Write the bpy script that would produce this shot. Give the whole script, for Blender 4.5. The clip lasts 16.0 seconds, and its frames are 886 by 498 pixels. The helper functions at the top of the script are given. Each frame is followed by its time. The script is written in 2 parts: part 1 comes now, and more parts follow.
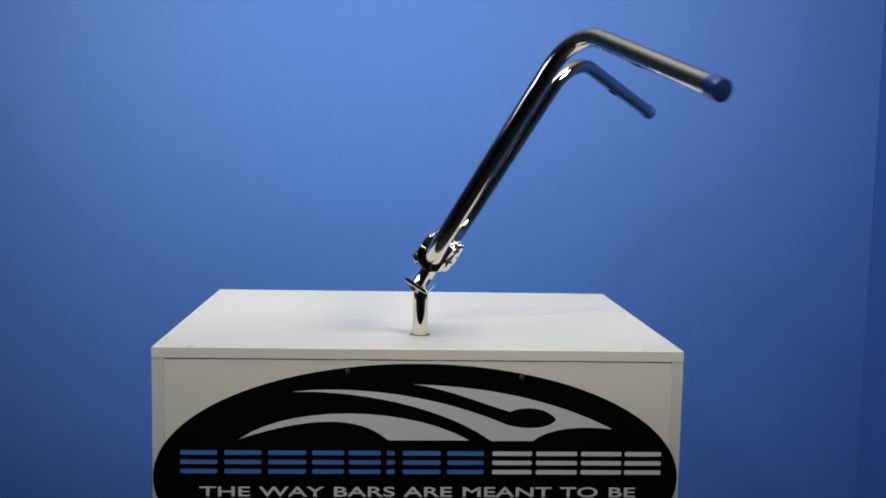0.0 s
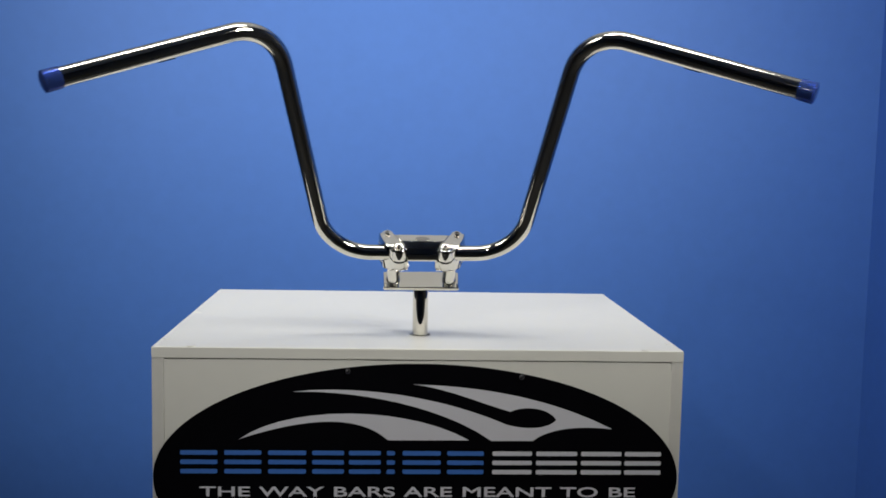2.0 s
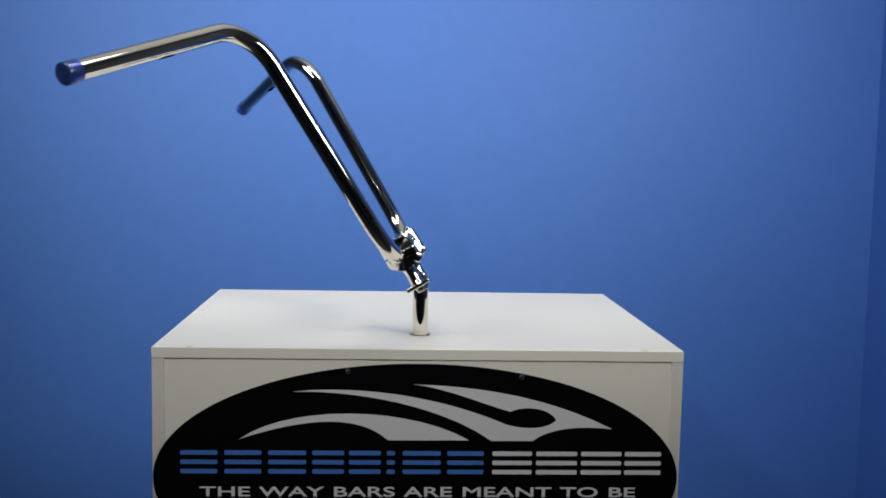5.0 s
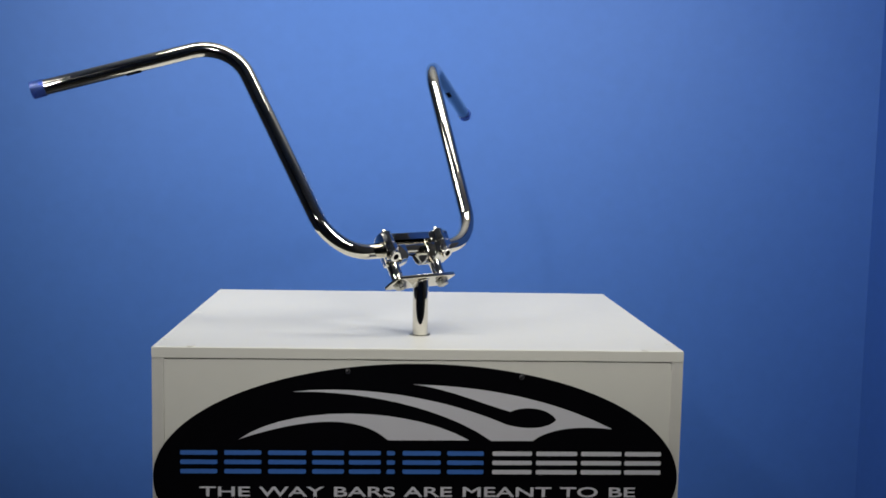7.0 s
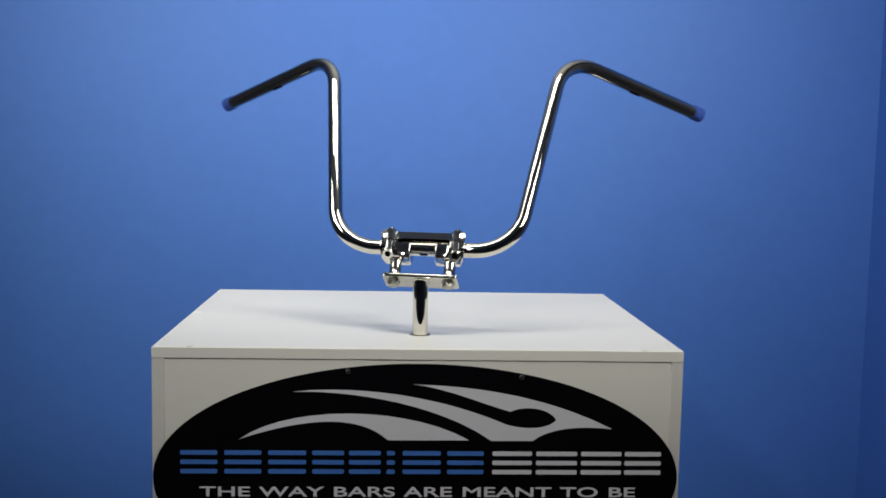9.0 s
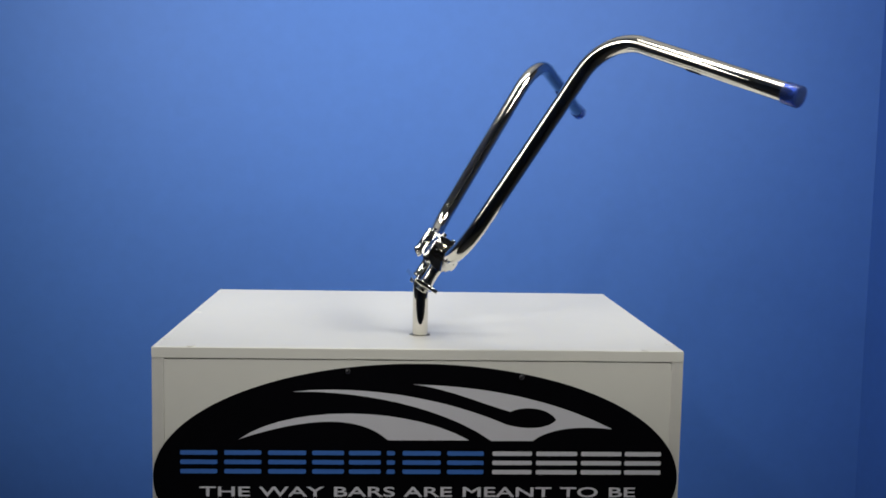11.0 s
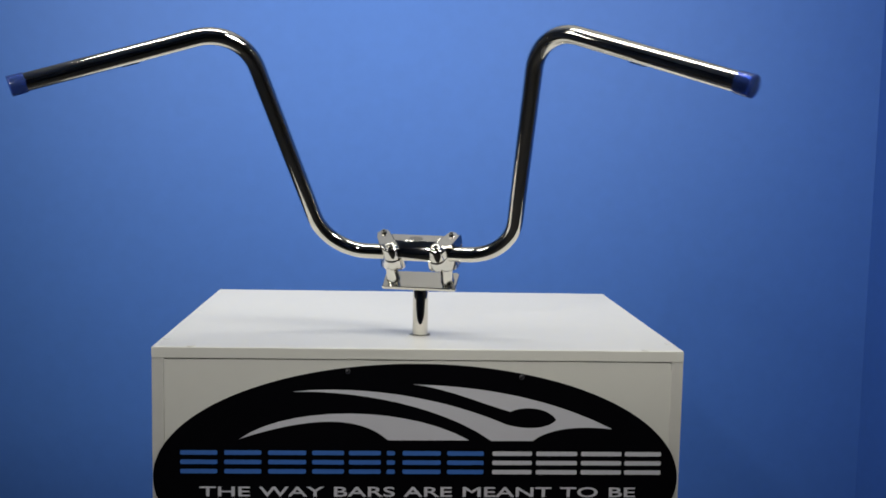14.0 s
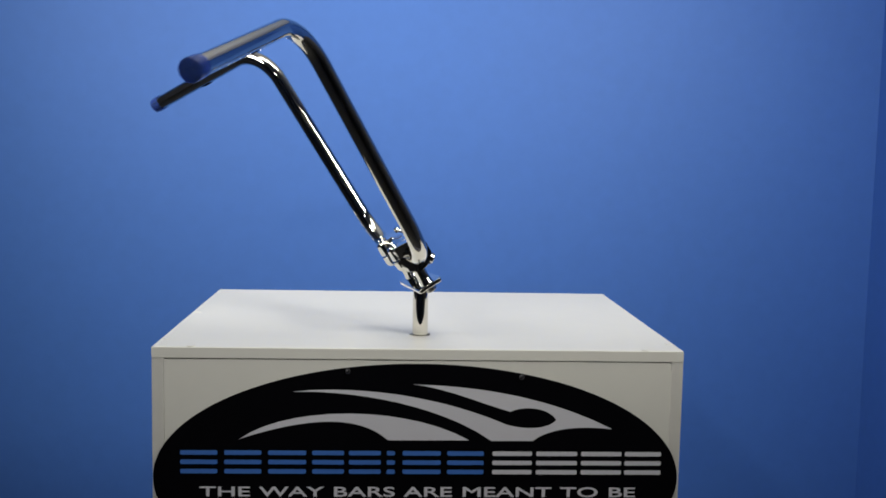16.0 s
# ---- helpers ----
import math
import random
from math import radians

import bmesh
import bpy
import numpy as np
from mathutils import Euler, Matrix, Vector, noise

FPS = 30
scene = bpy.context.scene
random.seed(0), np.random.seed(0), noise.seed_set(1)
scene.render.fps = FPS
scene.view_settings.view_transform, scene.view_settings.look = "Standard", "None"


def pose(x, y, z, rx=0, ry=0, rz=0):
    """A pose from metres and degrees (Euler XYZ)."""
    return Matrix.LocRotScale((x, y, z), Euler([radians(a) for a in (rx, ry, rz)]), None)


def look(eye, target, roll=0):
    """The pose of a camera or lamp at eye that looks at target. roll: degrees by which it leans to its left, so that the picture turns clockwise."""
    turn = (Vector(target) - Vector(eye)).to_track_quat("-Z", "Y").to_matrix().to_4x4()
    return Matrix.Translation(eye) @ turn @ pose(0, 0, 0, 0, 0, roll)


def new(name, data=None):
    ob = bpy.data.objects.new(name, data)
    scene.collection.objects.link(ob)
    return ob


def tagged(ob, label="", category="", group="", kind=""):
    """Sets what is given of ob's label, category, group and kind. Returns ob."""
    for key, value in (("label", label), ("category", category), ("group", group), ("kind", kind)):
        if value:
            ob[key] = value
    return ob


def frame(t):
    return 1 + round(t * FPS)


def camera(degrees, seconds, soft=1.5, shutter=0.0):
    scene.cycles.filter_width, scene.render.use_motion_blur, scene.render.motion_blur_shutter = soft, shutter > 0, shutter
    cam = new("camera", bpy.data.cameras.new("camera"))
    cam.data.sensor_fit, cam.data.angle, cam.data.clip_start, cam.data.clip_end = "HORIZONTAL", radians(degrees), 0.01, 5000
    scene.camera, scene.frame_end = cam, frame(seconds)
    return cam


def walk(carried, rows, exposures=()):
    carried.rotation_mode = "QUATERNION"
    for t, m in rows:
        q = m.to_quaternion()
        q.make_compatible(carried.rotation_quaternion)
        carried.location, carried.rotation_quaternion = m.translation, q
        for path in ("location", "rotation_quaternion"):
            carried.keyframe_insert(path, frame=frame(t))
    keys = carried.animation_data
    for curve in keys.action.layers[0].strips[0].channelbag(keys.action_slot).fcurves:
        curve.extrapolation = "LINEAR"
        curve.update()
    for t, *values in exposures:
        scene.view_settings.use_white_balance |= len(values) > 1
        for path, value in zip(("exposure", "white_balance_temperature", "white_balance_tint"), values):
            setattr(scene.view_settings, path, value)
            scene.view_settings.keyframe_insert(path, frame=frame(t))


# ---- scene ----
from mathutils.geometry import tessellate_polygon

# The camera stands still on its tripod.
cam = camera(46.47, 16.0, soft=1.7, shutter=0.5)
EYE = (-0.0468, -1.5585, 0.2884)
VIEW = look(EYE, (0.0344, 0.0314, 0.1286), 1.11)
walk(cam, [(0.0, VIEW), (16.0, VIEW)])

# ---- plan, in metres; z = 0 is the top of the cabinet, the turning post stands at the origin ----
LEFT, RIGHT, FRONT, BACK = -0.3802, 0.3774, -0.1136, 0.4627
FLOOR, CEILING = -0.90, 1.62
WALL_Y, WALL_X, WALL_LEFT, WALL_REAR = 1.35, 1.34, -2.6, -3.4

# ---- light ----
world = bpy.data.worlds.new("world")
world.use_nodes = True
world.node_tree.nodes["Background"].inputs[0].default_value = (0.02, 0.022, 0.026, 1)
world.node_tree.nodes["Background"].inputs[1].default_value = 0.2
scene.world = world
scene.view_settings.exposure = -0.03


def studio_lamp(name, eye, target, size, size_y, watts, colour, spread=150):
    data = bpy.data.lights.new(name, "AREA")
    data.shape, data.size, data.size_y, data.energy, data.color = "RECTANGLE", size, size_y, watts, colour
    ob = new(name, data)
    data.spread = radians(spread)
    ob.matrix_world = look(eye, target)
    return ob


WARM = (1.0, 0.968, 0.88)
# a small lamp behind the camera, a long panel over the cabinet, a raised soft one to each side, and an added fill
# turned up at the ceiling
studio_lamp("key_lamp", (-0.80, -2.40, 1.12), (-0.22, 0.10, 0.05), 0.12, 0.12, 1.45, (1.0, 0.985, 0.95), 62)
studio_lamp("overhead_lamp", (-0.10, -0.28, 1.57), (-0.10, 0.20, 0.0), 1.2, 0.30, 5.6, WARM, 130)
studio_lamp("side_lamp", (1.00, -0.80, 1.02), (0.02, 1.00, 0.80), 0.50, 0.56, 11.6, WARM, 106)
studio_lamp("side_lamp", (-1.14, -0.32, 1.00), (-0.25, 0.95, 0.62), 0.66, 0.54, 7.8, WARM, 104)
# unseen fill, added to lift the ceiling for the chrome and soften shadows
studio_lamp("ceiling_fill", (0.0, 0.30, 0.95), (0.0, 0.40, 1.62), 0.7, 0.5, 1.9, (1.0, 0.965, 0.87), 150)


# ---- materials ----
def material(name, colour, rough=0.5, metal=0.0, vary=0.08, grain=40.0, bump=0.0, bump_scale=200.0, coat=0.0, rough_vary=0.0, transmission=0.0, stain=2.5, gloss=0.5):
    m = bpy.data.materials.new(name)
    m.use_nodes = True
    n, l = m.node_tree.nodes, m.node_tree.links
    b = n["Principled BSDF"]
    b.inputs["Metallic"].default_value = metal
    b.inputs["Specular IOR Level"].default_value = gloss
    b.inputs["Coat Weight"].default_value = coat
    b.inputs["Coat Roughness"].default_value = 0.08
    b.inputs["Transmission Weight"].default_value = transmission
    at = n.new("ShaderNodeTexCoord")
    fine, broad = n.new("ShaderNodeTexNoise"), n.new("ShaderNodeTexNoise")
    fine.inputs["Scale"].default_value, fine.inputs["Detail"].default_value = grain, 6
    broad.inputs["Scale"].default_value, broad.inputs["Detail"].default_value = stain, 4
    for node in (fine, broad):
        l.new(at.outputs["Object"], node.inputs["Vector"])
    both = n.new("ShaderNodeMath")
    both.operation = "ADD"
    l.new(fine.outputs["Fac"], both.inputs[0])
    l.new(broad.outputs["Fac"], both.inputs[1])
    ramp = n.new("ShaderNodeMapRange")
    ramp.inputs["From Min"].default_value, ramp.inputs["From Max"].default_value = 0.6, 1.4
    ramp.inputs["To Min"].default_value, ramp.inputs["To Max"].default_value = 1 - vary, 1 + vary
    l.new(both.outputs[0], ramp.inputs["Value"])
    mix = n.new("ShaderNodeVectorMath")
    mix.operation = "SCALE"
    mix.inputs[0].default_value = colour
    l.new(ramp.outputs["Result"], mix.inputs["Scale"])
    l.new(mix.outputs["Vector"], b.inputs["Base Color"])
    r = n.new("ShaderNodeMapRange")
    r.inputs["To Min"].default_value, r.inputs["To Max"].default_value = max(0.01, rough - rough_vary), rough + rough_vary
    l.new(fine.outputs["Fac"], r.inputs["Value"])
    l.new(r.outputs["Result"], b.inputs["Roughness"])
    if bump:
        h, relief = n.new("ShaderNodeTexNoise"), n.new("ShaderNodeBump")
        h.inputs["Scale"].default_value, h.inputs["Detail"].default_value = bump_scale, 5
        relief.inputs["Strength"].default_value, relief.inputs["Distance"].default_value = bump, 0.002
        l.new(at.outputs["Object"], h.inputs["Vector"])
        l.new(h.outputs["Fac"], relief.inputs["Height"])
        l.new(relief.outputs["Normal"], b.inputs["Normal"])
    return m


BLUE_PAINT = material("blue_wall_paint", (0.057, 0.172, 0.560), 0.6, vary=0.05, grain=30, bump=0.12, bump_scale=260, stain=1.2)
GREY_PAINT = material("grey_wall_paint", (0.15, 0.145, 0.14), 0.7, vary=0.08, grain=8, bump=0.1)
CEILING_PAINT = material("ceiling_paint", (0.62, 0.61, 0.57), 0.8, vary=0.04, grain=12, bump=0.1)
FLOOR_PAINT = material("grey_floor", (0.07, 0.068, 0.065), 0.5, vary=0.2, grain=15, bump=0.1, rough_vary=0.1)
MELAMINE = material("white_melamine", (0.82, 0.815, 0.76), 0.42, vary=0.02, grain=25, bump=0.03, bump_scale=300, rough_vary=0.06, gloss=0.35)
EDGE_TAPE = material("white_edge_tape", (0.74, 0.73, 0.69), 0.4, vary=0.04, grain=60, bump=0.04)
CAP_PLASTIC = material("white_cap_plastic", (0.80, 0.79, 0.74), 0.4, vary=0.05)
DARK_HOLE = material("dark_hole_floor", (0.10, 0.075, 0.05), 0.9, vary=0.3, grain=300)
CHROME = material("polished_chrome", (0.74, 0.715, 0.65), 0.045, metal=1.0, vary=0.03, grain=20, rough_vary=0.03)
CAST_CHROME = material("chromed_casting", (0.76, 0.745, 0.70), 0.07, metal=1.0, vary=0.04, grain=60, bump=0.02, bump_scale=120, rough_vary=0.03)
DARK_STEEL = material("dark_steel", (0.10, 0.10, 0.11), 0.35, metal=0.9, vary=0.2, grain=100)
BRIGHT_STEEL = material("dull_zinc_steel", (0.50, 0.49, 0.45), 0.28, metal=1.0, vary=0.15, grain=120, rough_vary=0.08)
BADGE_METAL = material("brushed_badge_metal", (0.45, 0.44, 0.42), 0.25, metal=1.0, vary=0.15, grain=200)
BLUE_PLASTIC = material("blue_plastic", (0.15, 0.28, 0.86), 0.18, vary=0.05, grain=50, transmission=0.82)
BLACK_VINYL = material("black_sign_face", (0.0022, 0.0022, 0.0035), 0.5, vary=0.2, grain=40, gloss=0.04)
WHITE_VINYL = material("white_vinyl", (0.72, 0.72, 0.78), 0.45, vary=0.03, grain=30)
BLUE_VINYL = material("blue_vinyl", (0.06, 0.19, 0.60), 0.45, vary=0.05, grain=30)


# ---- helpers of the scene ----
def finish(bm, smooth=True, angle=35):
    bmesh.ops.recalc_face_normals(bm, faces=bm.faces)
    if smooth:
        plain = bm.faces.layers.int.get("plain")
        for f in bm.faces:
            f.smooth = not (plain and f[plain])
        for e in bm.edges:
            if len(e.link_faces) != 2 or e.calc_face_angle(0) > radians(angle):
                e.smooth = False
    return bm


def part(name, bm, mat, parent=None, label="", smooth=True):
    data = bpy.data.meshes.new(name)
    finish(bm, smooth).to_mesh(data)
    bm.free()
    data.materials.append(mat)
    ob = new(name, data)
    if parent:
        ob.parent = parent
    return tagged(ob, label)


def keep_plain(bm, test):
    """Marks the faces that stay flat between rounded edges."""
    plain = bm.faces.layers.int.get("plain") or bm.faces.layers.int.new("plain")
    bm.normal_update()
    for f in bm.faces:
        if test(f):
            f[plain] = 1
    return bm


def box(x0, x1, y0, y1, z0, z1, bevel=0.0, segments=2, bm=None):
    bm = bm or bmesh.new()
    made = bmesh.ops.create_cube(bm, size=1)["verts"]
    for v in made:
        v.co = Vector(((x0 + x1) / 2 + v.co.x * (x1 - x0), (y0 + y1) / 2 + v.co.y * (y1 - y0), (z0 + z1) / 2 + v.co.z * (z1 - z0)))
    if bevel:
        edges = {e for v in made for e in v.link_edges}
        bmesh.ops.bevel(bm, geom=list(edges), offset=bevel, segments=segments, affect="EDGES", profile=0.5)
    return keep_plain(bm, lambda f: max(abs(c) for c in f.normal) > 0.9999)


def lathe(profile, m=None, steps=32, bm=None):
    """Turns (radius, height) pairs round the z axis; the ends are closed."""
    bm = bm or bmesh.new()
    m = m or Matrix()
    rings = []
    for r, z in profile:
        rings.append([bm.verts.new(m @ Vector((r * math.cos(2 * math.pi * i / steps), r * math.sin(2 * math.pi * i / steps), z))) for i in range(steps)])
    for a, b in zip(rings, rings[1:]):
        for i in range(steps):
            j = (i + 1) % steps
            bm.faces.new((a[i], a[j], b[j], b[i]))
    bm.faces.new(rings[0])
    bm.faces.new(rings[-1])
    return bm


def slab(outline, lift, depth, bevel=0.0, bm=None, segments=2):
    """A flat outline of (x, y), from height lift to lift + depth."""
    bm = bm or bmesh.new()
    low = [bm.verts.new((x, y, lift)) for x, y in outline]
    high = [bm.verts.new((x, y, lift + depth)) for x, y in outline]
    n = len(low)
    if bevel:
        bottom, top = bm.faces.new(low), bm.faces.new(high)
    else:
        for a, b, c in tessellate_polygon([[(x, y, 0) for x, y in outline]]):
            bm.faces.new((low[a], low[b], low[c]))
            bm.faces.new((high[a], high[b], high[c]))
    for i in range(n):
        bm.faces.new((low[i], low[(i + 1) % n], high[(i + 1) % n], high[i]))
    if bevel:
        bmesh.ops.bevel(bm, geom=list(set(bottom.edges) | set(top.edges)), offset=bevel, segments=segments, affect="EDGES", profile=0.5)
    bmesh.ops.triangulate(bm, faces=[f for f in bm.faces if len(f.verts) > 4])
    return keep_plain(bm, lambda f: max(abs(c) for c in f.normal) > 0.9999)


def hull_outline(discs, steps=40):
    """The outline round some discs (x, y, radius)."""
    out = []
    for i in range(steps):
        a = 2 * math.pi * i / steps
        d = Vector((math.cos(a), math.sin(a)))
        x, y, r = max(discs, key=lambda c: c[0] * d.x + c[1] * d.y + c[2])
        p = (x + r * d.x, y + r * d.y)
        if not out or (Vector(p) - Vector(out[-1])).length > 1e-5:
            out.append(p)
    return out


def rounded_path(corners, radii, steps=14):
    """A path through corners, each bend rounded to its radius."""
    pts = [Vector(corners[0])]
    for a, b, c, r in zip(corners, corners[1:], corners[2:], radii):
        a, b, c = Vector(a), Vector(b), Vector(c)
        u, w = (a - b).normalized(), (c - b).normalized()
        half = u.angle(w) / 2
        cut = r / math.tan(half)
        mid = b + (u + w).normalized() * (r / math.sin(half))
        start, end = b + u * cut - mid, b + w * cut - mid
        sweep = start.angle(end)
        for i in range(steps + 1):
            k = i / steps
            pts.append(mid + (start * math.sin((1 - k) * sweep) + end * math.sin(k * sweep)) / math.sin(sweep))
    pts.append(Vector(corners[-1]))
    return pts


def tube(points, radius, steps=28, bm=None, bore=0.0, depth=0.04):
    """A round bar along the points; bore hollows both ends to that radius."""
    bm = bm or bmesh.new()
    up = (points[1] - points[0]).orthogonal().normalized()
    rings = []
    for i, p in enumerate(points):
        d = (points[min(i + 1, len(points) - 1)] - points[max(i - 1, 0)]).normalized()
        up = (up - d * up.dot(d)).normalized()
        side = d.cross(up)
        rings.append([bm.verts.new(p + radius * (math.cos(2 * math.pi * k / steps) * up + math.sin(2 * math.pi * k / steps) * side)) for k in range(steps)])
    for a, b in zip(rings, rings[1:]):
        for k in range(steps):
            j = (k + 1) % steps
            bm.faces.new((a[k], a[j], b[j], b[k]))
    for ring, p, q in ((rings[0], points[0], points[1]), (rings[-1], points[-1], points[-2])):
        if bore:
            inward = (q - p).normalized() * depth
            lip = [bm.verts.new(p + (v.co - p) * (bore / radius)) for v in ring]
            deep = [bm.verts.new(v.co + inward) for v in lip]
            for a, b in ((ring, lip), (lip, deep)):
                for k in range(steps):
                    j = (k + 1) % steps
                    bm.faces.new((a[k], a[j], b[j], b[k]))
            ring = deep
        bm.faces.new(ring)
    return bm


def moved(bm, m):
    bmesh.ops.transform(bm, matrix=m, verts=bm.verts)
    return bm


# ---- the studio ----
def studio():
    x0, x1, y0, y1, t = WALL_LEFT, WALL_X, WALL_REAR, WALL_Y, 0.12
    tagged(part("wall_north", box(x0, x1, y1, y1 + t, FLOOR, CEILING), BLUE_PAINT, smooth=False), "smooth bright blue painted studio wall behind the cabinet", "wall", kind="structure")
    split = 0.15
    tagged(part("wall_east", box(x1, x1 + t, split, y1 + t, FLOOR, CEILING), BLUE_PAINT, smooth=False), "blue painted side wall meeting the backdrop wall", "wall", kind="structure")
    tagged(part("wall_east_rear", box(x1, x1 + t, y0, split, FLOOR, CEILING), GREY_PAINT, smooth=False), "plain grey studio wall", "wall", kind="structure")
    tagged(part("wall_west", box(x0 - t, x0, y0, y1 + t, FLOOR, CEILING), GREY_PAINT, smooth=False), "plain grey studio wall", "wall", kind="structure")
    tagged(part("wall_south", box(x0 - t, x1 + t, y0 - t, y0, FLOOR, CEILING), GREY_PAINT, smooth=False), "plain grey studio wall", "wall", kind="structure")
    tagged(part("floor", box(x0 - t, x1 + t, y0 - t, y1 + t, FLOOR - 0.1, FLOOR), FLOOR_PAINT, smooth=False), "plain grey studio floor", "floor", kind="structure")
    tagged(part("ceiling", box(x0 - t, x1 + t, y0 - t, y1 + t, CEILING, CEILING + 0.1), CEILING_PAINT, smooth=False), "plain pale studio ceiling", "ceiling", kind="structure")


# ---- the display cabinet ----
BOARD = 0.0157
HOLE = 0.0165


def top_board():
    """The top, with the round hole for the post."""
    bm = bmesh.new()
    n, s, h = 48, 0.05, BOARD
    cut = 0.0012

    def sheet(z, inset):
        x0, x1, y0, y1 = LEFT + inset, RIGHT - inset, FRONT + inset, BACK - inset
        ring = [bm.verts.new((HOLE * math.cos(2 * math.pi * i / n), HOLE * math.sin(2 * math.pi * i / n), z)) for i in range(n)]
        square = []
        for i in range(n):
            c, d = math.cos(2 * math.pi * i / n), math.sin(2 * math.pi * i / n)
            k = s / max(abs(c), abs(d))
            square.append(bm.verts.new((c * k, d * k, z)))
        for i in range(n):
            j = (i + 1) % n
            bm.faces.new((ring[i], ring[j], square[j], square[i]))
        corner = [bm.verts.new(p) for p in ((x1, y1, z), (x0, y1, z), (x0, y0, z), (x1, y0, z))]
        q = n // 4
        for k in range(4):
            a, b = n // 8 + k * q, n // 8 + (k + 1) * q
            run = [square[i % n] for i in range(a, b + 1)]
            bm.faces.new(run + [corner[(k + 1) % 4], corner[k]])
        return ring, corner

    r0, c0 = sheet(0.0, cut)
    r1, c1 = sheet(-h, 0.0)
    rim = [bm.verts.new(v.co + Vector((math.copysign(cut, v.co.x), math.copysign(cut, v.co.y), -cut))) for v in c0]
    for a, b in ((c0, rim), (rim, c1)):
        for i in range(4):
            j = (i + 1) % 4
            bm.faces.new((a[i], a[j], b[j], b[i]))
    for i in range(n):
        j = (i + 1) % n
        bm.faces.new((r0[i], r0[j], r1[j], r1[i]))
    bmesh.ops.triangulate(bm, faces=[f for f in bm.faces if len(f.verts) > 4])
    return bm


def display_cabinet():
    thing = new("display_cabinet")
    thing.location = (0, 0, 0)
    tagged(thing, "white melamine display cabinet with a drilled top, on the studio floor", "cabinet")
    part("top_panel", top_board(), MELAMINE, thing, smooth=False)
    low, under = FLOOR, -BOARD - 0.0004
    part("side_panel", box(LEFT, LEFT + 0.0165, FRONT + 0.0006, BACK, low, under, 0.0008), EDGE_TAPE, thing)
    part("side_panel", box(RIGHT - 0.0165, RIGHT, FRONT + 0.0006, BACK, low, under, 0.0008), EDGE_TAPE, thing)
    part("front_panel", box(LEFT + 0.0172, RIGHT - 0.0172, FRONT + 0.0009, FRONT + 0.0170, low, under - 0.0018, 0.0006), MELAMINE, thing)
    part("edge_bead", box(RIGHT - 0.0174, RIGHT - 0.0163, FRONT + 0.0001, FRONT + 0.004, low, under - 0.012, 0.0002), CAP_PLASTIC, thing, "thin pale filler along the panel joint")
    part("back_panel", box(LEFT + 0.0172, RIGHT - 0.0172, BACK - 0.016, BACK, low, under, 0.0006), MELAMINE, thing)
    # dark disc below the board; its colour stands for the hollow's shade
    part("hole_shade", lathe([(HOLE - 0.0003, -0.06), (HOLE - 0.0003, -0.0605)]), DARK_HOLE, thing, "dark disc across the drilled hole, for its inner shade")
    for x, y in ((LEFT + 0.0085, -0.053), (-0.326, -0.107), (0.322, -0.107), (LEFT + 0.0085, 0.189), (RIGHT - 0.0085, -0.06)):
        part("screw_cap", lathe([(0.0064, -0.0003), (0.0064, 0.0008), (0.0052, 0.0014)], pose(x, y, 0), 20), CAP_PLASTIC, thing, "small white plastic screw cover")


# ---- the oval sign ----
def cubic(a, b, c, d, steps=14):
    out = []
    for i in range(steps):
        k = i / steps
        out.append(tuple((1 - k) ** 3 * a[j] + 3 * k * (1 - k) ** 2 * b[j] + 3 * k * k * (1 - k) * c[j] + k ** 3 * d[j] for j in (0, 1)))
    return out


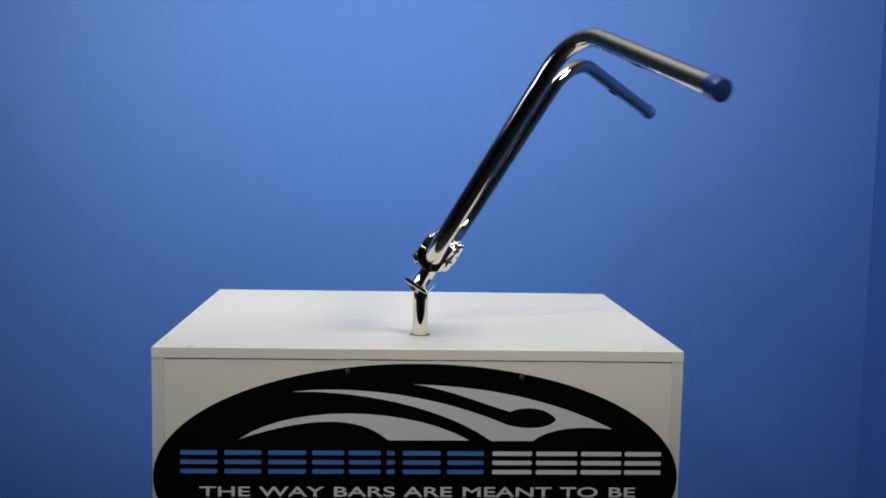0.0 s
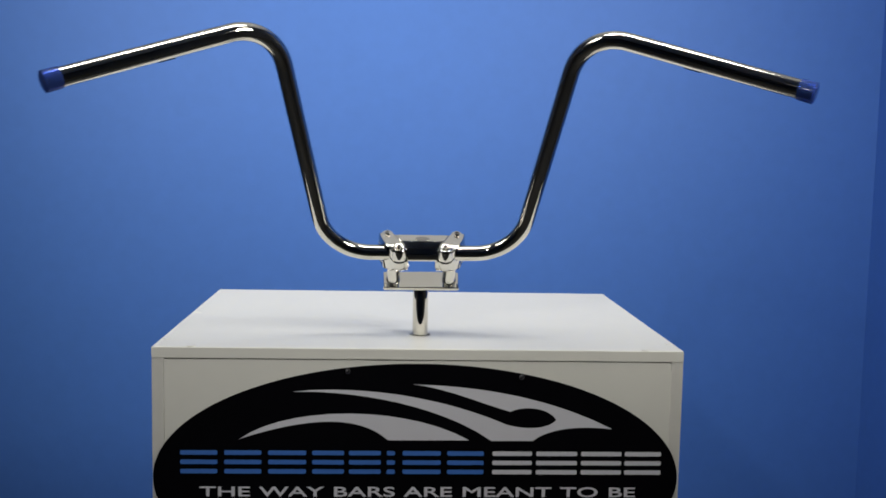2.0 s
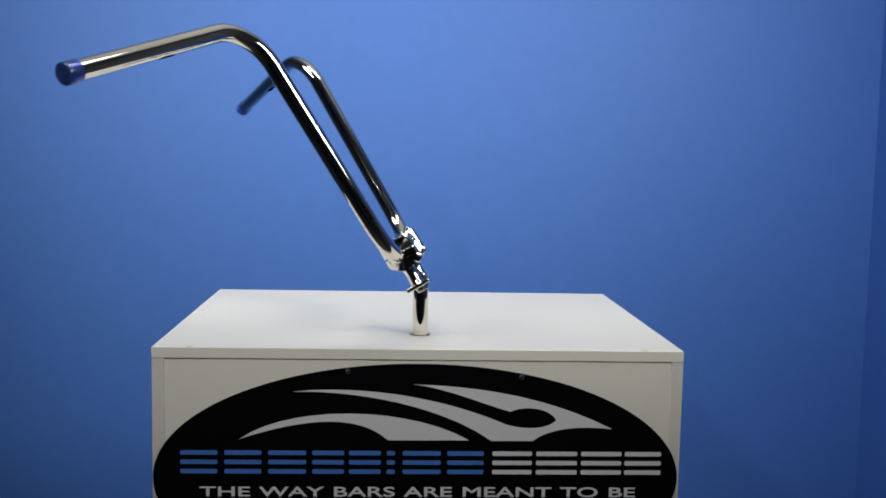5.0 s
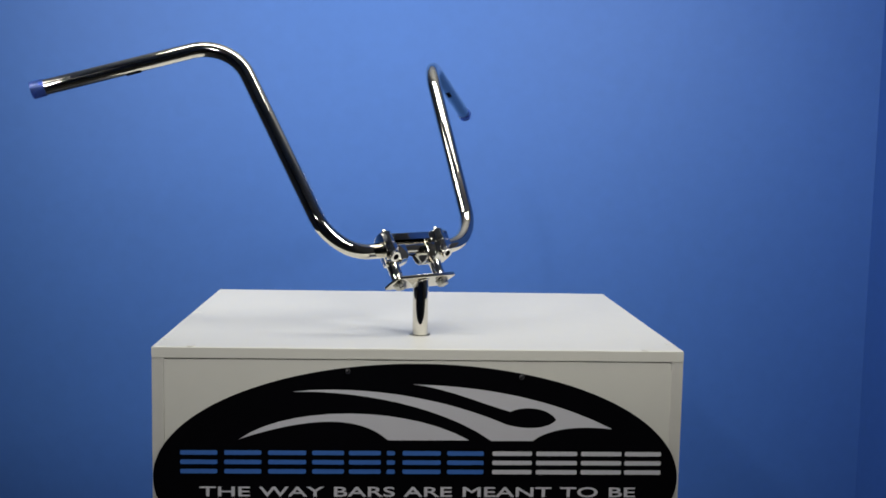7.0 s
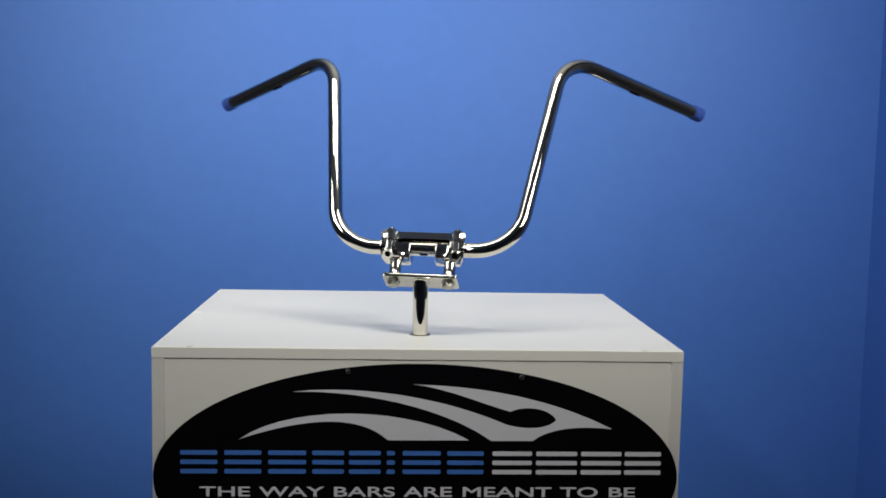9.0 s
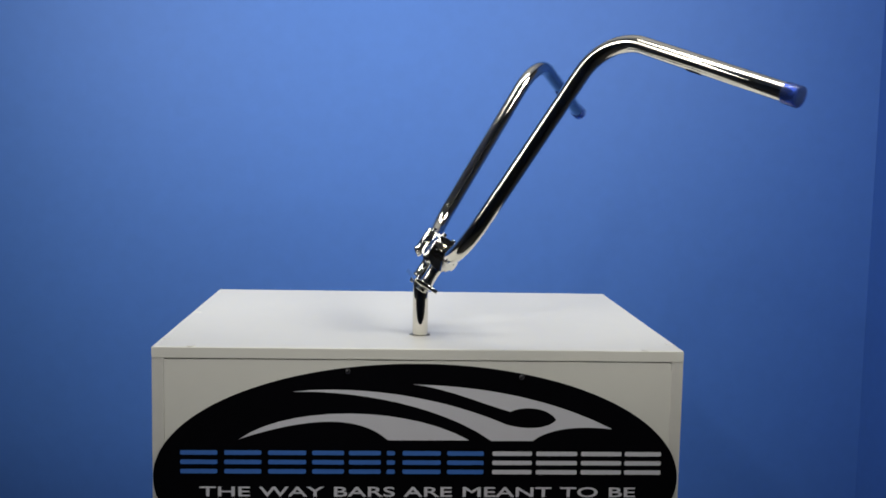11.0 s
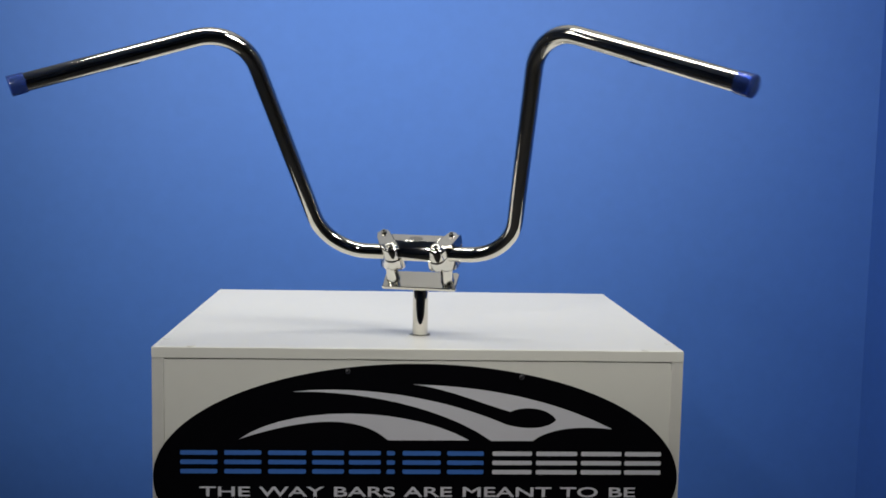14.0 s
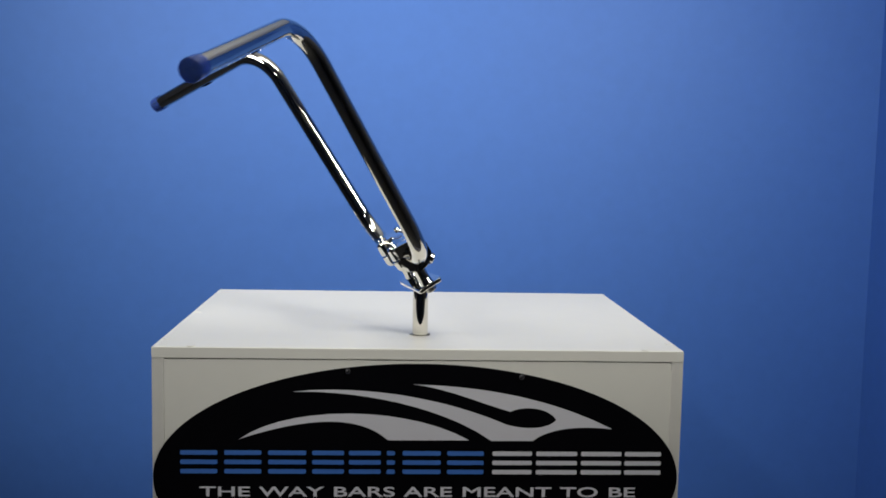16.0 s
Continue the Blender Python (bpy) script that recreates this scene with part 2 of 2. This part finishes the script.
def sign():
    # built flat, x to the right and y up, then stood against the cabinet's front
    stand = Matrix.Translation((0, FRONT + 0.0004, 0)) @ pose(0, 0, 0, 90) @ Matrix.Diagonal((0.9945, 0.993, 1, 1))
    thing = new("oval_sign")
    tagged(thing, "black oval sign with white swooshes screwed to the cabinet front", "sign")
    cx, cy, a, b = -0.0025, -0.1885, 0.3785, 0.1668
    oval = [(cx + a * math.cos(2 * math.pi * i / 128), cy + b * math.sin(2 * math.pi * i / 128)) for i in range(128)]
    part("board", moved(slab(oval, 0.0, 0.003, 0.0005), stand), BLACK_VINYL, thing, "glossless black oval board")
    lift, thick = 0.0029, 0.0005

    def emblem(name, outline, mat, label=""):
        return part(name, moved(slab(outline, lift, thick), stand), mat, thing, label, smooth=False)

    low = cubic((-0.2594, -0.1328), (-0.19, -0.0817), (-0.02, -0.0817), (0.0704, -0.133)) + [(0.0704, -0.133)] \
        + cubic((-0.0469, -0.1335), (-0.085, -0.098), (-0.155, -0.097), (-0.2594, -0.1328))
    emblem("swoosh", low, WHITE_VINYL, "white crescent swoosh")
    high = cubic((-0.1844, -0.0632), (-0.09, -0.060), (0.03, -0.083), (0.1023, -0.1337)) + [(0.1023, -0.1337)] \
        + cubic((0.1623, -0.1334), (0.19, -0.112), (0.235, -0.111), (0.2781, -0.1153)) \
        + cubic((0.2781, -0.1153), (0.19, -0.071), (0.09, -0.053), (-0.0116, -0.0513)) \
        + cubic((-0.0116, -0.0513), (0.035, -0.056), (0.085, -0.078), (0.1292, -0.0905)) \
        + cubic((0.1292, -0.0905), (0.145, -0.081), (0.185, -0.083), (0.1959, -0.1023)) \
        + cubic((0.1959, -0.1023), (0.18, -0.119), (0.145, -0.115), (0.125, -0.110)) \
        + cubic((0.125, -0.110), (0.05, -0.078), (-0.06, -0.051), (-0.1844, -0.0624))
    emblem("swoosh", high, WHITE_VINYL, "white forked swoosh round a black drop")

    # the maker's name, as plain blocks of its colours: three strips for each character
    spans = ((-0.3424, -0.2899), (-0.2802, -0.2274), (-0.2178, -0.1637), (-0.155, -0.1095), (-0.1026, -0.0568), (-0.0483, -0.0364),
             (-0.0255, 0.0297), (0.0389, 0.092), (0.1044, 0.162), (0.1680, 0.2280), (0.2337, 0.293), (0.2976, 0.3514))
    for i, (x0, x1) in enumerate(spans):
        mat = BLUE_VINYL if i < 8 else WHITE_VINYL
        top, bottom = -0.1492, -0.1832
        r = 0.0022
        for y0, y1 in ((bottom, bottom + 0.0066), (bottom + 0.0137, bottom + 0.0203), (top - 0.0066, top)):
            block = hull_outline([(x, y, r) for x in (x0 + r, x1 - r) for y in (y0 + r, y1 - r)], 24)
            emblem("name_block", block, mat, "plain blue block" if i < 8 else "plain white block")

    data = bpy.data.curves.new("slogan", "FONT")
    data.body, data.size, data.align_x, data.extrude, data.offset = "THE WAY BARS ARE MEANT TO BE", 0.0205, "CENTER", 0.0003, 0.00025
    data.space_word = 1.15
    text = bpy.data.objects.new("slogan", data)
    flat = bpy.data.meshes.new_from_object(text)
    bpy.data.objects.remove(text)
    xs = [v.co.x for v in flat.vertices]
    wide, mid = max(xs) - min(xs), (max(xs) + min(xs)) / 2
    flat.transform(stand @ Matrix.Translation((0, -0.2168, lift + 0.0003)) @ Matrix.Diagonal((0.6305 / wide, 1, 1, 1)) @ Matrix.Translation((-mid, 0, 0)))
    flat.materials.append(WHITE_VINYL)
    words = new("slogan", flat)
    words.parent = thing
    tagged(words, "slogan in wide white capitals")
    for x, y in ((-0.1053, -0.0332), (0.1441, -0.0395)):
        screw = part("screw", moved(lathe([(0.0038, 0.0), (0.0038, 0.0012), (0.0026, 0.0020), (0.0012, 0.0021)], steps=20), stand @ pose(x, y, 0.0028)), DARK_STEEL, thing, "black screw head")
        part("slot", moved(box(-0.0026, 0.0026, -0.0004, 0.0004, 0.0, 0.0004), stand @ pose(x, y, 0.0048, 0, 0, 40)), BLACK_VINYL, screw, smooth=False)


# ---- the turning handlebar on its post ----
BAR_Y, BAR_Z = -0.0304, 0.1291
BAR_R = 0.0118
TILT = 32.0
# x across the bar, y down along the plate to its front, z up along the risers
CLAMP = pose(0, BAR_Y, BAR_Z, TILT) @ pose(0, 0, 0, 0, 0, 180)


def profile_solid(outline, middle, half):
    """A casting: the outline (y, z) drawn across x, from middle(y) - half(y) to middle(y) + half(y)."""
    bm = bmesh.new()
    sides = [[bm.verts.new((middle(y) + k * half(y), y, z)) for y, z in outline] for k in (-1, 1)]
    n = len(outline)
    for i in range(n):
        j = (i + 1) % n
        bm.faces.new((sides[0][i], sides[0][j], sides[1][j], sides[1][i]))
    ends = [bm.faces.new(side) for side in sides]
    rims = [e for f in ends for e in f.edges]
    bmesh.ops.bevel(bm, geom=rims, offset=0.0016, segments=3, affect="EDGES", profile=0.5)
    bmesh.ops.triangulate(bm, faces=[f for f in bm.faces if len(f.verts) > 4])
    return keep_plain(bm, lambda f: abs(f.normal.x) > 0.8 or abs(f.normal.z) > 0.9999)


def arc(y, z, r, start, end, steps=8):
    return [(y + r * math.cos(radians(start + (end - start) * i / steps)), z + r * math.sin(radians(start + (end - start) * i / steps))) for i in range(steps + 1)]


def handlebar():
    thing = new("handlebar_on_post")
    tagged(thing, "chromed high-rise motorcycle handlebar clamped to a turning post", "handlebar")
    w = CLAMP

    # post and plate; the post's upper end is cut to the plate's slope
    post = bmesh.new()
    rings = []
    slope = math.tan(radians(TILT))
    seat_z = (w @ Vector((0, 0, -0.0575))).z - (w @ Vector((0, 0, -0.0575))).y * slope
    for low in (True, False):
        ring = []
        for i in range(48):
            x, y = 0.0117 * math.cos(2 * math.pi * i / 48), 0.0117 * math.sin(2 * math.pi * i / 48)
            ring.append(post.verts.new((x, y, -0.058 if low else seat_z + y * slope)))
        rings.append(ring)
    for i in range(48):
        j = (i + 1) % 48
        post.faces.new((rings[0][i], rings[0][j], rings[1][j], rings[1][i]))
    post.faces.new(rings[0])
    post.faces.new(rings[1])
    part("post", post, CHROME, thing, "polished round post")
    plate = hull_outline([(sx * 0.0540, sy * 0.0165, 0.003) for sx in (-1, 1) for sy in (-1, 1)], 32)
    part("mounting_plate", moved(slab(plate, -0.058, 0.006, 0.0019, segments=4), w), CHROME, thing, "flat polished steel plate welded to the post")
    bead = []
    for i in range(33):
        x, y = 0.0121 * math.cos(2 * math.pi * i / 32), 0.0121 * math.sin(2 * math.pi * i / 32)
        bead.append(Vector((x, y, seat_z + y * slope - 0.0008)))
    part("weld_bead", tube(bead, 0.0016, 8), CHROME, thing, "rounded weld under the plate")

    lean_in = 0.47
    for s in (-1, 1):
        # front bolts stand closer together than the rear ones
        rear, front = (s * 0.0517, -0.0182), (s * 0.0340, 0.0145)
        middle = lambda y: s * (0.0435 - lean_in * y)
        half = lambda y: 0.0148 - 0.0065 * max(0.0, (y - 0.010) / 0.0120) - 0.0055 * max(0.0, (-y - 0.006) / 0.0205)
        foot = lathe([(0.0108, -0.0522), (0.0108, -0.0512), (0.0098, -0.0495), (0.0094, -0.036), (0.0096, -0.030), (0.0106, -0.022), (0.0106, -0.014)], pose(s * 0.0422, 0.0, 0), 32)
        riser = part("riser", moved(foot, w), CAST_CHROME, thing, "chromed riser column")
        under = [(-0.0265, -0.0007), (-0.0262, -0.010)] + arc(-0.001, -0.0035, 0.0238, 205, 292, 10) + [(0.0150, -0.0225), (0.0195, -0.0170), (0.0218, -0.0110), (0.0220, -0.0007), (0.0160, -0.0007), (-0.006, -0.0007)]
        part("saddle", moved(profile_solid(under, lambda y: middle(y) - s * 0.0018, lambda y: half(y) + 0.0020), w), CAST_CHROME, riser, "lower half of the bar clamp")
        block = [(-0.0190, -0.0008), (-0.0190, -0.0130), (-0.0150, -0.0222), (-0.0060, -0.0264), (0.0060, -0.0258), (0.0100, -0.0008)]
        part("saddle_block", moved(profile_solid(block, lambda y: s * 0.0345, lambda y: 0.0150), w), CAST_CHROME, riser, "broad rear block of the lower clamp")
        over = [(-0.0265, 0.0007), (-0.006, 0.0007), (0.0160, 0.0007), (0.0220, 0.0007), (0.0220, 0.0100), (0.0205, 0.0150), (0.0160, 0.0186), (0.0100, 0.0202), (-0.006, 0.0202), (-0.0200, 0.0202), (-0.0245, 0.0180), (-0.0265, 0.0140)]
        part("clamp_jaw", moved(profile_solid(over, middle, half), w), CAST_CHROME, riser, "upper half of the bar clamp")
        for turned in ([(0.0086, -0.0145), (0.0094, -0.0140), (0.0094, -0.0022), (0.0086, -0.0014), (0.0086, 0.0004)],
                       [(0.0086, 0.0004), (0.0094, 0.0012), (0.0094, 0.0086), (0.0088, 0.0094), (0.0088, 0.0190), (0.0080, 0.0200)]):
            pillar = lathe(turned, pose(rear[0], rear[1] - 0.001, 0), 28)
            part("bolt_pillar", moved(pillar, w), CAST_CHROME, riser, "round rear pillar of the clamp")
        for (x, y), high in ((rear, 0.0198), (front, 0.0188)):
            if y > 0:
                for turned in ([(0.0080, -0.0180), (0.0100, -0.0155), (0.0112, -0.0110), (0.0112, -0.0018), (0.0106, -0.0010)],
                               [(0.0106, 0.0010), (0.0112, 0.0018), (0.0108, high - 0.0022), (0.0100, high + 0.0004), (0.0082, high + 0.0018), (0.0062, high + 0.0012), (0.0058, high - 0.0006)]):
                    part("bolt_boss", moved(lathe(turned, pose(x, y, 0), 28), w), CAST_CHROME, riser, "rounded front boss of the clamp")
            # socket head: a rim round a hexagonal recess
            head = lathe([(0.0040, high - 0.001), (0.0041, high + 0.0042), (0.0037, high + 0.0048), (0.0025, high + 0.0048), (0.0023, high + 0.0026)], pose(x, y, 0), 18)
            part("socket_bolt", moved(head, w), CAST_CHROME, riser, "chromed socket-head bolt")
            part("bolt_socket", moved(lathe([(0.0024, high + 0.0026), (0.0024, high + 0.0031)], pose(x, y, 0), 6), w), DARK_STEEL, riser, "dark hexagonal recess")
        # the drilled lug at the pillar's foot, facing back and down
        lug = pose(rear[0], rear[1] - 0.0010, -0.0165, 142)
        part("lug", moved(lathe([(0.0088, -0.006), (0.0088, 0.0076), (0.0080, 0.0086), (0.0052, 0.0086)], lug, 24), w), CAST_CHROME, riser, "drilled lug of the riser")
        # black disc on the lug's face; the hole's depth is only its colour
        part("bolt_hole", moved(lathe([(0.0046, 0.0084), (0.0046, 0.0089)], lug, 20), w), BLACK_VINYL, riser, "black disc for the shade in the bolt hole")
        ring = lathe([(0.0104, 0.0), (0.0104, 0.0014)], pose(s * 0.0422, -0.001, -0.0595), 28)
        washer = part("washer", moved(ring, w), BRIGHT_STEEL, thing, "steel washer under the plate")
        part("plate_bolt", moved(lathe([(0.0062, -0.0072), (0.0080, -0.0064), (0.0085, -0.0056), (0.0085, 0.0)], pose(s * 0.0422, -0.001, -0.0595, 0, 0, 22), 6), w), BRIGHT_STEEL, washer, "dull hexagonal bolt head")

    # the bridge that joins both upper jaws, hollow over the bar
    section = [(-0.0175, 0.0190), (-0.0155, 0.0208), (-0.0010, 0.0208), (0.0012, 0.0200), (0.0140, 0.0108), (0.0164, 0.0050), (0.0168, -0.0034), (0.0128, -0.0040), (0.0124, 0.0010), (0.0088, 0.0085), (0.0, 0.0120), (-0.0080, 0.0100), (-0.0176, 0.0080)]
    bridge = part("clamp_bridge", moved(profile_solid(section, lambda y: 0.0, lambda y: 0.0330 - lean_in * y), w), CAST_CHROME, thing, "polished bridge between the clamps")
    badge = [(0.0105 * math.cos(math.pi * i / 16), -0.006 + 0.0052 * math.sin(math.pi * i / 16)) for i in range(32)]
    part("badge", moved(slab(badge, 0.0207, 0.0005, 0.0001), w), BADGE_METAL, bridge, "small oval maker's badge, unlettered")

    # the bar itself, its two ends bent a trifle unlike
    corners = [Vector(c) for c in ((-0.4350, -0.3733, 0.3510), (-0.1980, -0.2203, 0.4403), (-0.1400, BAR_Y, BAR_Z - 0.0003),
                                   (0.1412, BAR_Y, BAR_Z + 0.0003), (0.1972, -0.2207, 0.4397), (0.4440, -0.3647, 0.3574))]
    path = rounded_path(corners, (0.0715, 0.0750, 0.0750, 0.0715))
    bar = part("bar", tube(path, BAR_R, bore=0.0088), CHROME, thing, "bent chromed steel tube with pulled-back grips")
    for tip, bend in ((corners[0], corners[1]), (corners[5], corners[4])):
        d = (tip - bend).normalized()
        at = Matrix.Translation(tip) @ d.to_track_quat("Z", "Y").to_matrix().to_4x4()
        # black disc closing the bore, in place of the hollow's shade
        part("bore", lathe([(0.0087, -0.0405), (0.0087, -0.0400)], at, 24), BLACK_VINYL, bar, "black disc for the shade deep in the hollow tube")
        # a see-through cup: outside, rim, face, then back along the inside
        cap = lathe([(0.0121, -0.0175), (0.0127, -0.0175), (0.0129, -0.0150), (0.0131, 0.0004), (0.0127, 0.0020), (0.0117, 0.0026), (0.0004, 0.0026)], at, 40)
        lathe([(0.0121, -0.0175), (0.0121, 0.0005), (0.0004, 0.0005)], at, 40, cap)
        bmesh.ops.remove_doubles(cap, verts=cap.verts, dist=1e-6)
        shut = [f for f in cap.faces if len(f.verts) == 40 and (at.inverted() @ f.calc_center_median()).z < -0.01]
        bmesh.ops.delete(cap, geom=shut, context="FACES_ONLY")
        part("end_cap", cap, BLUE_PLASTIC, bar, "see-through blue plastic cap on the bar end")
        # slot for the wiring, under the grip: a black patch stands for its inner shade
        mid = tip + (bend - tip) * 0.49
        down = Vector((0, 0.30, -1))
        down = (down - d * down.dot(d)).normalized()
        side = d.cross(down)
        m = Matrix((side, d, down)).transposed().to_4x4()
        m.translation = mid + down * (BAR_R - 0.0010)
        slot = slab(hull_outline([(0, -0.008, 0.0040), (0, 0.008, 0.0040)], 20), 0.0, 0.0014)
        part("wire_slot", moved(slot, m), BLACK_VINYL, bar, "black patch for the shade in a wiring slot", smooth=False)
    # another such black patch, low behind the bar's middle, uncut
    slot = slab(hull_outline([(-0.004, 0, 0.0035), (0.004, 0, 0.0035)], 20), 0.0, 0.0012)
    part("wire_slot", moved(slot, pose(0, BAR_Y + 0.0070, BAR_Z - 0.0072, 138)), BLACK_VINYL, bar, "black patch for the shade in a wiring slot", smooth=False)
    return thing


# ---- build ----
studio()
display_cabinet()
sign()
turning_bar = handlebar()


def motions():
    turn = ((0, 80.2), (0.5, 60.8), (1, 39.7), (1.5, 20.2), (2, 0.0), (2.5, -18.0), (3, -37.2), (3.5, -52.4),
            (4, -67.5), (4.5, -81.4), (5, -94.9), (5.5, -107.3), (6, -118.9), (6.5, -129.4), (7, -140.8), (7.5, -150.8),
            (8, -161.9), (8.5, -175.0), (9, -191.7), (9.5, -209.2), (10, -227.0), (10.5, -245.3), (11, -264.5), (11.5, -284.1),
            (12, -305.3), (12.5, -321.9), (13, -339.9), (13.5, -356.5), (14, -374.9), (14.5, -392.2), (15, -409.9), (15.5, -424.7),
            (16, -435.9))
    walk(turning_bar, [(t, pose(0, 0, 0, 0, 0, a)) for t, a in turn])


motions()
